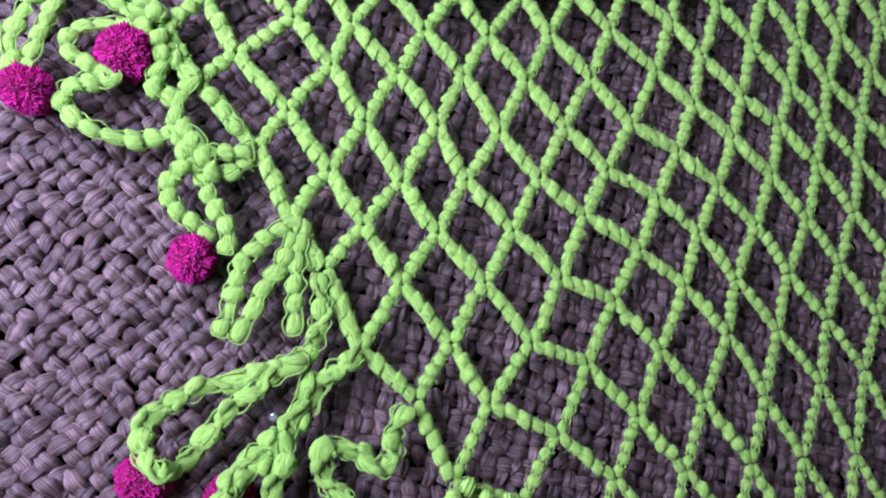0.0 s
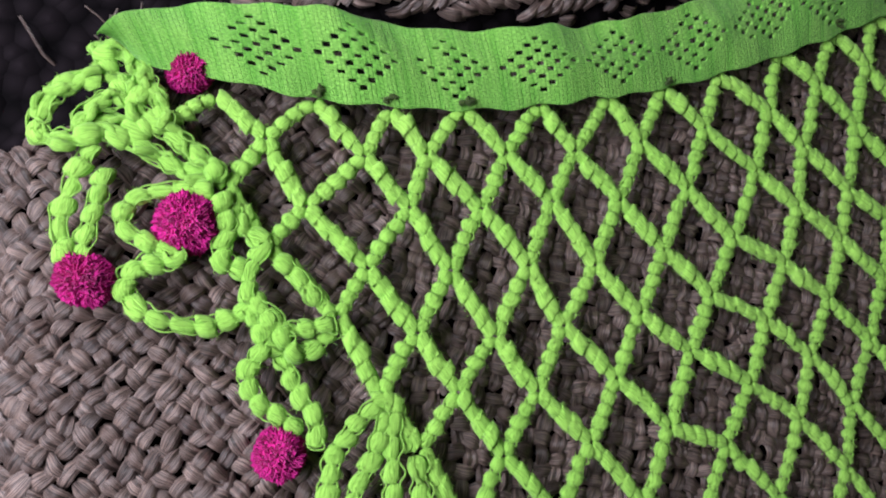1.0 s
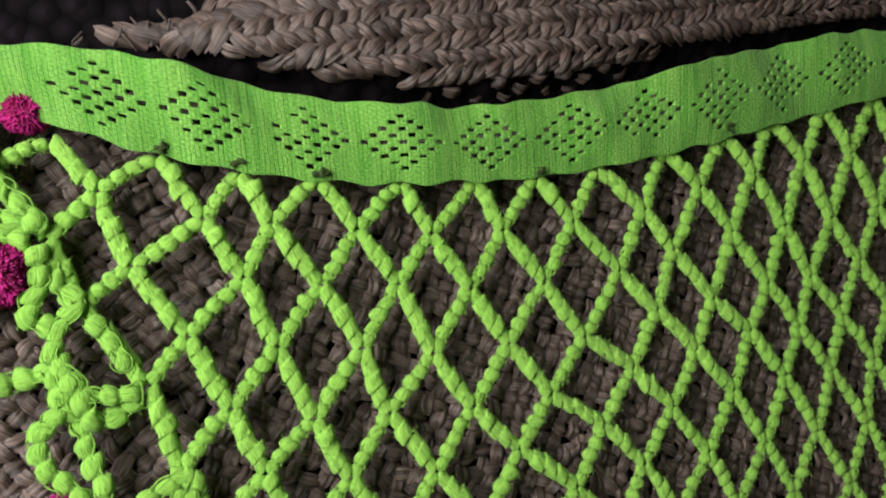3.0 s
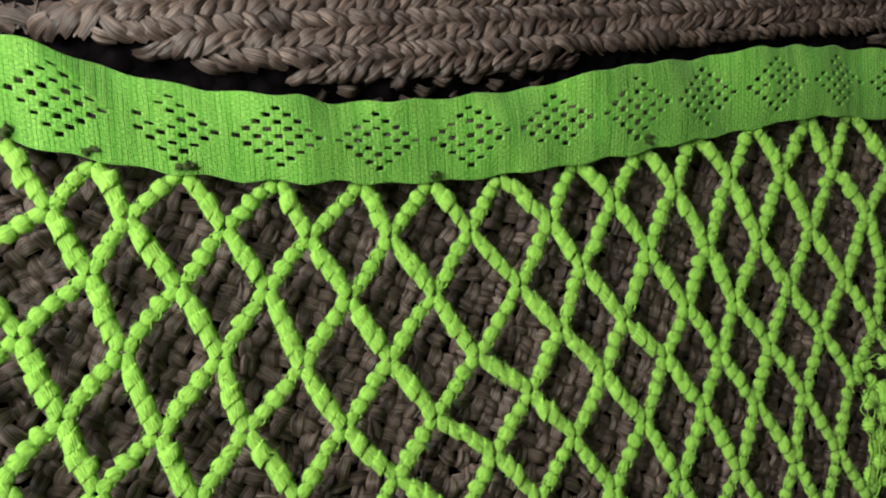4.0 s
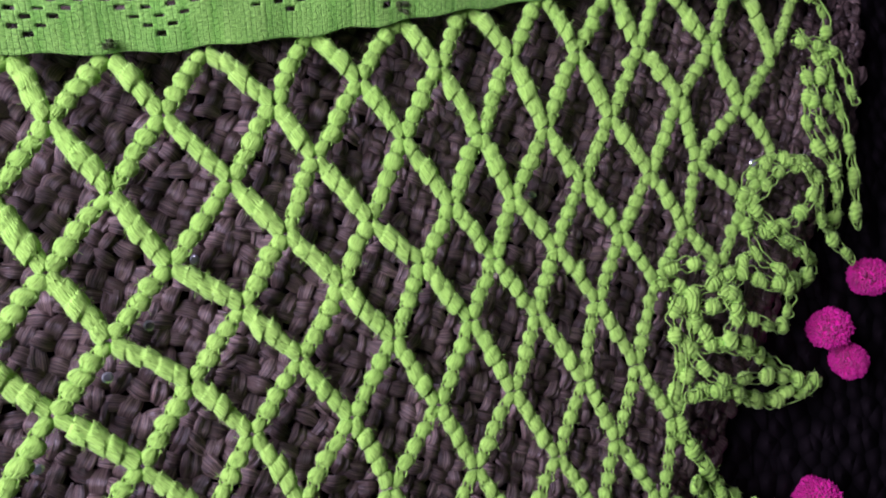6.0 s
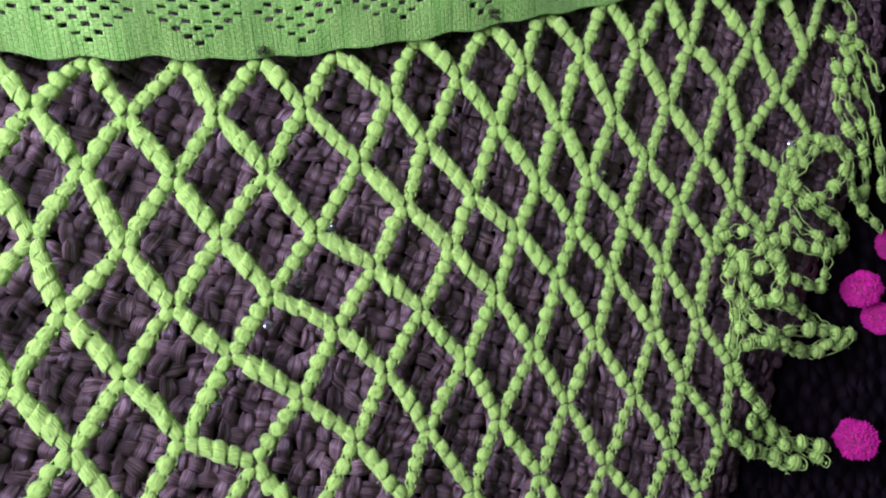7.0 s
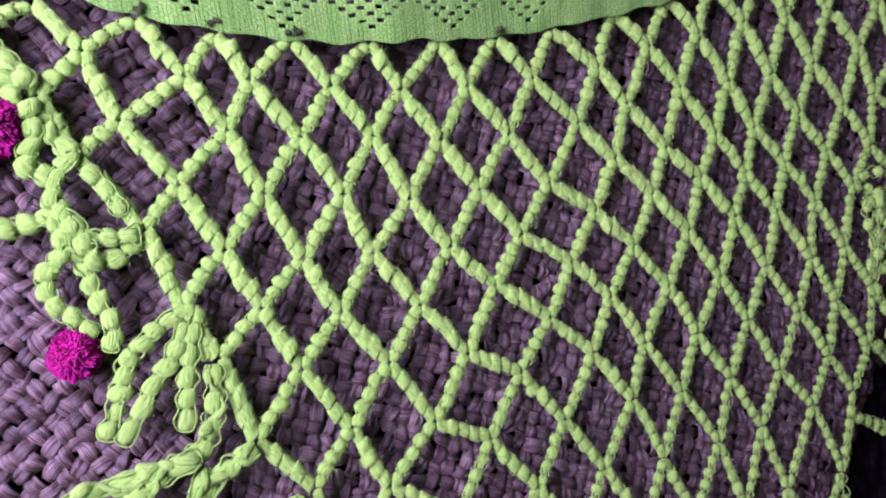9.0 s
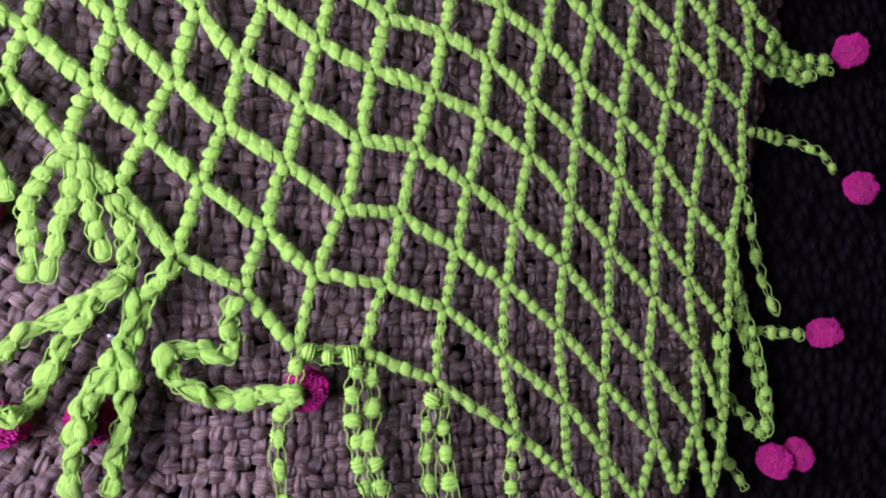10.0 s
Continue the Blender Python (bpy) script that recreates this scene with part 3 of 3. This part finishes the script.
# ---- cords and tassels ----
CORDS = {
    'A1': [(-147, 57), (-140, 48), (-134, 37), (-130, 24)],
    'A2': [(-151, 48), (-143, 37), (-136, 28), (-124, 19), (-115, 11), (-114, 7)],
    'A3': [(-149, 40), (-158, 40), (-165, 32), (-167, 22), (-159, 19), (-149, 22), (-139, 19), (-129, 13), (-117, 8)],
    'A4': [(-138, 35), (-149, 32), (-156, 25), (-148, 27), (-133, 22)],
    'A5': [(-152, 57), (-151, 51), (-143, 50), (-138, 43), (-138, 31)],
    'B1': [(-149, 18), (-155, 11), (-158, 0), (-159, -8), (-156, -19)],
    'B2': [(-147, 11), (-149, -1), (-151, -10), (-155, -20)],
    'C1': [(-115, 5), (-133, 4), (-140, -1), (-141, -8), (-132, -14), (-125, -17), (-130, -19), (-138, -21), (-140, -29), (-132, -36), (-121, -39), (-109, -37), (-102, -32)],
    'C2': [(-114, 3), (-111, -7), (-112, -18), (-104, -22)],
    'D1': [(-110, 3), (-105, -9), (-99, -13), (-104, -22), (-104, -32)],
    'E1': [(-96, -18), (-88, -24), (-82, -34)],
    'F1': [(-104, -32), (-97, -36), (-92, -46), (-86, -48), (-77, -40)],
    'F2': [(-104, -34), (-100, -45), (-104, -53), (-102, -62), (-94, -68), (-87, -73)],
    'F3': [(-94, -47), (-90, -59), (-84, -70), (-84, -79)],
    'F4': [(-105, -33), (-99, -38), (-90, -41), (-77, -39)],
    'F5': [(-104, -30), (-97, -40), (-94, -47), (-100, -45)],
    'G1': [(-65, -65), (-74, -74), (-79, -81), (-81, -93), (-84, -106)],
    'G2': [(-62, -68), (-66, -80), (-72, -92), (-79, -107)],
    'G3': [(-59, -68), (-60, -79), (-60, -91), (-60, -105)],
    'G4': [(-52, -82), (-51, -96), (-54, -109), (-64, -115), (-77, -119), (-92, -124), (-102, -131), (-104, -140), (-97, -148), (-91, -145), (-84, -135), (-70, -121), (-55, -111)],
    'G5': [(-66, -65), (-59, -65), (-56, -75), (-53, -81)],
    'H1': [(-37, -110), (-48, -118), (-56, -131), (-64, -142), (-74, -150), (-81, -162)],
    'H2': [(-52, -116), (-59, -132), (-63, -151), (-69, -166), (-77, -184)],
    'H3': [(-62, -136), (-72, -145), (-80, -158), (-88, -180)],
    'I1': [(-21, -127), (-25, -136), (-25, -145), (-32, -147), (-40, -141), (-47, -141), (-48, -150), (-41, -157), (-28, -164), (-13, -165), (-8, -172)],
    'J1': [(-4, -153), (-9, -166), (-17, -177), (-22, -203), (-26, -240)],
    'J2': [(18, -163), (12, -175), (9, -194), (9, -213), (8, -242)],
    'J3': [(22, -165), (19, -181), (14, -197), (15, -217), (15, -244)],
    'J4': [(46, -183), (38, -196), (33, -222), (30, -246)],
    'J5': [(50, -184), (45, -200), (42, -224), (40, -248)],
    'J6': [(75, -211), (69, -224), (66, -246)],
    'J7': [(-4, -153), (7, -158), (20, -161)],
    'K1': [(277, 34), (289, 53), (310, 53), (325, 32), (346, 20)],
    'K2': [(308, 113), (326, 96), (340, 67), (350, 35)],
    'K3': [(281, 34), (297, 24), (324, 17), (305, 6), (281, 6)],
    'K4': [(241, 5), (262, 9), (275, -6), (295, -11), (308, -10)],
    'K5': [(250, -18), (266, -33), (294, -31), (326, -32), (302, -40), (274, -37), (250, -40)],
    'K9': [(282, 15), (267, 3), (248, -8), (250, -27), (246, -44)],
    'K10': [(323, 101), (312, 75), (329, 53), (338, 34)],
    'K11': [(238, 0), (251, -1), (264, -18), (288, -22)],
    'K6': [(247, -46), (262, -64), (283, -77), (305, -88)],
    'K7': [(244, -76), (264, -83), (291, -89)],
    'K8': [(255, -68), (272, -77), (291, -79), (308, -82)],
    'L1': [(217, -134), (223, -147), (229, -176), (233, -204)],
    'L2': [(208, -152), (204, -179), (210, -208), (213, -234), (210, -259)],
    'L3': [(207, -204), (227, -210), (246, -217)],
    'L4': [(206, -160), (209, -185), (215, -221), (214, -257)],
    'L5': [(189, -199), (188, -224), (199, -244), (209, -260)],
    'L6': [(162, -237), (179, -243), (184, -261), (191, -280)],
    'M2': [(230, -109), (265, -118), (285, -130), (292, -141)],
    'K12': [(281, 36), (293, 27), (312, 19), (320, 7)],
    'K13': [(279, 31), (286, 16), (301, 8), (309, -9)],
    'K14': [(251, -23), (271, -20), (283, -21), (301, -25), (314, -32)],
    'K15': [(256, -37), (276, -38), (294, -40), (317, -34), (324, -30)],
    'K16': [(246, -51), (260, -60), (271, -73), (285, -82)],
    'K17': [(245, -75), (259, -82), (279, -84), (284, -93)],
    'K18': [(295, 56), (315, 54), (320, 38), (335, 32)],
    'K19': [(312, 98), (317, 76), (329, 64), (335, 46)],
    'K20': [(306, 108), (327, 107), (339, 86)],
    'K21': [(246, -5), (257, -13), (253, -32), (247, -47)],
    'K22': [(264, 6), (278, -5), (271, -17), (286, -19)],
    'K23': [(281, 33), (295, 48), (312, 56), (314, 43), (299, 28), (286, 24)],
    'K24': [(251, -7), (269, -5), (279, 8), (294, 4), (311, 11)],
    'P1': [(310, 132), (322, 124), (325, 103), (327, 79)],
}
POMPOMS = [
    (-123, -6, 9.6), (-152, -24, 8.8), (-123, 47, 8.2), (-95, -79, 8.3), (-103, -150, 8.2), (-77, -157, 8.2), (-4, -168, 8.4),
    (264, -221, 8.4), (214, -274, 8.2), (230, -276, 7.8), (335, -9, 8.6), (346, -22, 7.6), (359, 15, 8.4), (325, -78, 8.6), (311, -152, 8.6),
]


def cord(points, seed, style, plump, soft_work):
    """A crocheted cord. loose: puffs strung between open threads; fluff: one soft yarn laid to and fro in three plies."""
    rs = random.Random(seed)
    line = [Vector((x / 1000, y / 1000, cord_height(x / 1000, y / 1000) + rs.uniform(-0.001, 0.002))) for x, y in points]
    path = glide(line, 0.0015)
    long = 0.0015 * len(path)
    heap = Heap()

    def beside(k, aside, high):
        d = (path[min(k + 1, len(path) - 1)] - path[max(k - 1, 0)]).normalized()
        return path[k] + Vector((-d.y, d.x, 0)) * aside + Vector((0, 0, high))

    if style == "loose":
        count = max(2, round(long / (0.0058 if soft_work else 0.0082)))
        puffed_line(heap, path, [plump * rs.uniform(0.7, 1.2) for _ in range(count)], seed, 18.0 if soft_work else 0.0, 0.36 if soft_work else 0.09, 14, 14, 0.5 if soft_work else 0.52, 0.06 if soft_work else 0.34, 0 if soft_work else 4, 10 if soft_work else 20)
    else:
        count = max(3, round(long / 0.0074))
        puffed_line(heap, path, [0.0035 * rs.uniform(0.7, 1.2) for _ in range(count)], seed, 14.0, 0.3, 18, 14, 0.5, 0.08, 0, 10)
        w = rs.uniform(0, 6)
        across = [beside(k, 0.0025 * math.sin(k * 0.55 + w) + rs.gauss(0, 0.0003), 0.0014 + 0.0008 * math.sin(k * 1.3 + w)) for k in range(len(path))]
        count = max(3, round(1.3 * long / 0.007))
        puffed_line(heap, across, [0.0017 * rs.uniform(0.5, 1.3) for _ in range(count)], seed + 5, 12.0, 0.3, 12, 9, 0.6)
    ob = child("cord", heap.mesh("cord", GREEN), net)
    wide = 0.8 * plump if style == "loose" else 0.0028
    heap = Heap()
    for turn in range(1 if style == "loose" else 2):
        loop = []
        for sign in (-1, 1):
            part = [beside(k, sign * rs.uniform(0.5, 1.0 + (0.5 if k % 4 == 2 else 0)) * wide, rs.uniform(-0.0003, 0.0016))
                    for k in range(0, len(path), 2)]
            loop += part if sign < 0 else part[::-1]
        heap.tube(glide(loop, 0.0009), rs.uniform(0.00026, 0.0004), 5)
    child("thread", heap.mesh("thread", GREEN), ob)
    return ob


def cord_height(x, y):
    """Cords lie on the mat and hang a little below its edge."""
    over = max(math.exp(-((x - px) ** 2 + (y - py) ** 2) / 0.00012) for px, py in ((-0.004, -0.168), (-0.078, -0.156), (-0.103, -0.150)))
    return max(mat_height(x, y), LOW) + 0.0108 + 0.011 * over


cord_objects = {}
for k, (key, points) in enumerate(CORDS.items()):
    cord_objects[key] = cord(points, 900 + k, "fluff" if key[0] in "AHI" or key == "G4" else "loose", 0.0033 if key[0] in "BCDEFGJ" else 0.0029, key[0] in "BCDEFG")


def pompom_mesh(radius, seed):
    """A clipped wool ball: a lumpy core with many short tufts."""
    rs = random.Random(seed)

    def lump(d):
        return 1 + 0.16 * noise.noise(d * 1.7 + Vector((seed * 5, 0, 0))) + 0.07 * noise.noise(d * 4.5)

    heap = Heap()
    bm = bmesh.new()
    bmesh.ops.create_icosphere(bm, subdivisions=3, radius=radius * 0.90)
    verts = []
    for v in bm.verts:
        verts.append(tuple(v.co * lump(v.co.normalized())))
    faces = [tuple(v.index for v in f.verts) for f in bm.faces]
    bm.free()
    verts = np.array(verts)
    heap.v.append(verts)
    heap.u.append(verts[:, :2] * 300)
    heap.f.extend(faces)
    heap.n = len(verts)
    tuft = puff_shape(5, 3, 2, 0.1, 0.5)
    for i in range(2600):
        z = 1 - 2 * (i + 0.5) / 2600
        a = i * 2.39996
        d = Vector((math.sqrt(1 - z * z) * math.cos(a), math.sqrt(1 - z * z) * math.sin(a), z)) + Vector([rs.gauss(0, 0.12) for _ in range(3)])
        d.normalize()
        lean = d + Vector([rs.gauss(0, 0.35) for _ in range(3)])
        heap.put(tuft, along(lean, d * radius * lump(d) * rs.uniform(0.82, 0.93), rs.uniform(0, 360)), (radius * rs.uniform(0.22, 0.4), 0.00045, 0.00045))
    return heap.mesh("pompom", MAGENTA)


pompom_shapes = [pompom_mesh(0.009, s) for s in (1, 2, 3)]
for k, (x, y, r) in enumerate(POMPOMS):
    x, y, r = x / 1000, y / 1000, r / 1000
    z = max(mat_height(x, y), LOW) + 0.001 + r * 0.9
    owner = min(cord_objects, key=lambda q: min((px / 1000 - x) ** 2 + (py / 1000 - y) ** 2 for px, py in CORDS[q]))
    ob = child("pompom", pompom_shapes[k % 3], cord_objects[owner], "magenta wool pompom")
    ob.matrix_basis = Matrix.LocRotScale((x, y, z), Euler((k * 1.1, k * 0.7, k * 2.3)), (r / 0.009, r / 0.009, 0.92 * r / 0.009))

# ---- single blades of the plaiting that the camera passes nearest ----
for m, k, length, width in single:
    ob = child("blade", blade_meshes[k], mat_thing)
    ob.matrix_basis = m @ Matrix.Diagonal((length, width, 0.0028, 1))

# ---- tiny clear sequins fallen on the mat ----
SEQUIN_M, nt, b = material("clear_sequin", 0.12)
b.inputs["Base Color"].default_value = (0.75, 0.8, 0.85, 1)
b.inputs["Metallic"].default_value = 0.7
bm = bmesh.new()
bmesh.ops.create_cone(bm, cap_ends=True, segments=10, radius1=0.0018, radius2=0.0012, depth=0.0006)
bmesh.ops.bevel(bm, geom=list(bm.edges), offset=0.00012, segments=1, affect="EDGES")
sequin_me = bpy.data.meshes.new("sequin")
bm.to_mesh(sequin_me)
bm.free()
sequin_me.materials.append(SEQUIN_M)
for k, (x, y) in enumerate(((72, -27), (49, -67), (82, -7), (291, 55), (192, 28), (208, 20), (63, -42), (-65, -131))):
    x, y = x / 1000, y / 1000
    ob = tagged(new("sequin", sequin_me), "tiny clear shiny sequin lying on the mat", "sequin", "fallen sequins")
    ob.matrix_world = pose(x, y, mat_height(x, y) + 0.0042, 25 * math.sin(k * 2.1), 25 * math.cos(k * 1.7), k * 40)
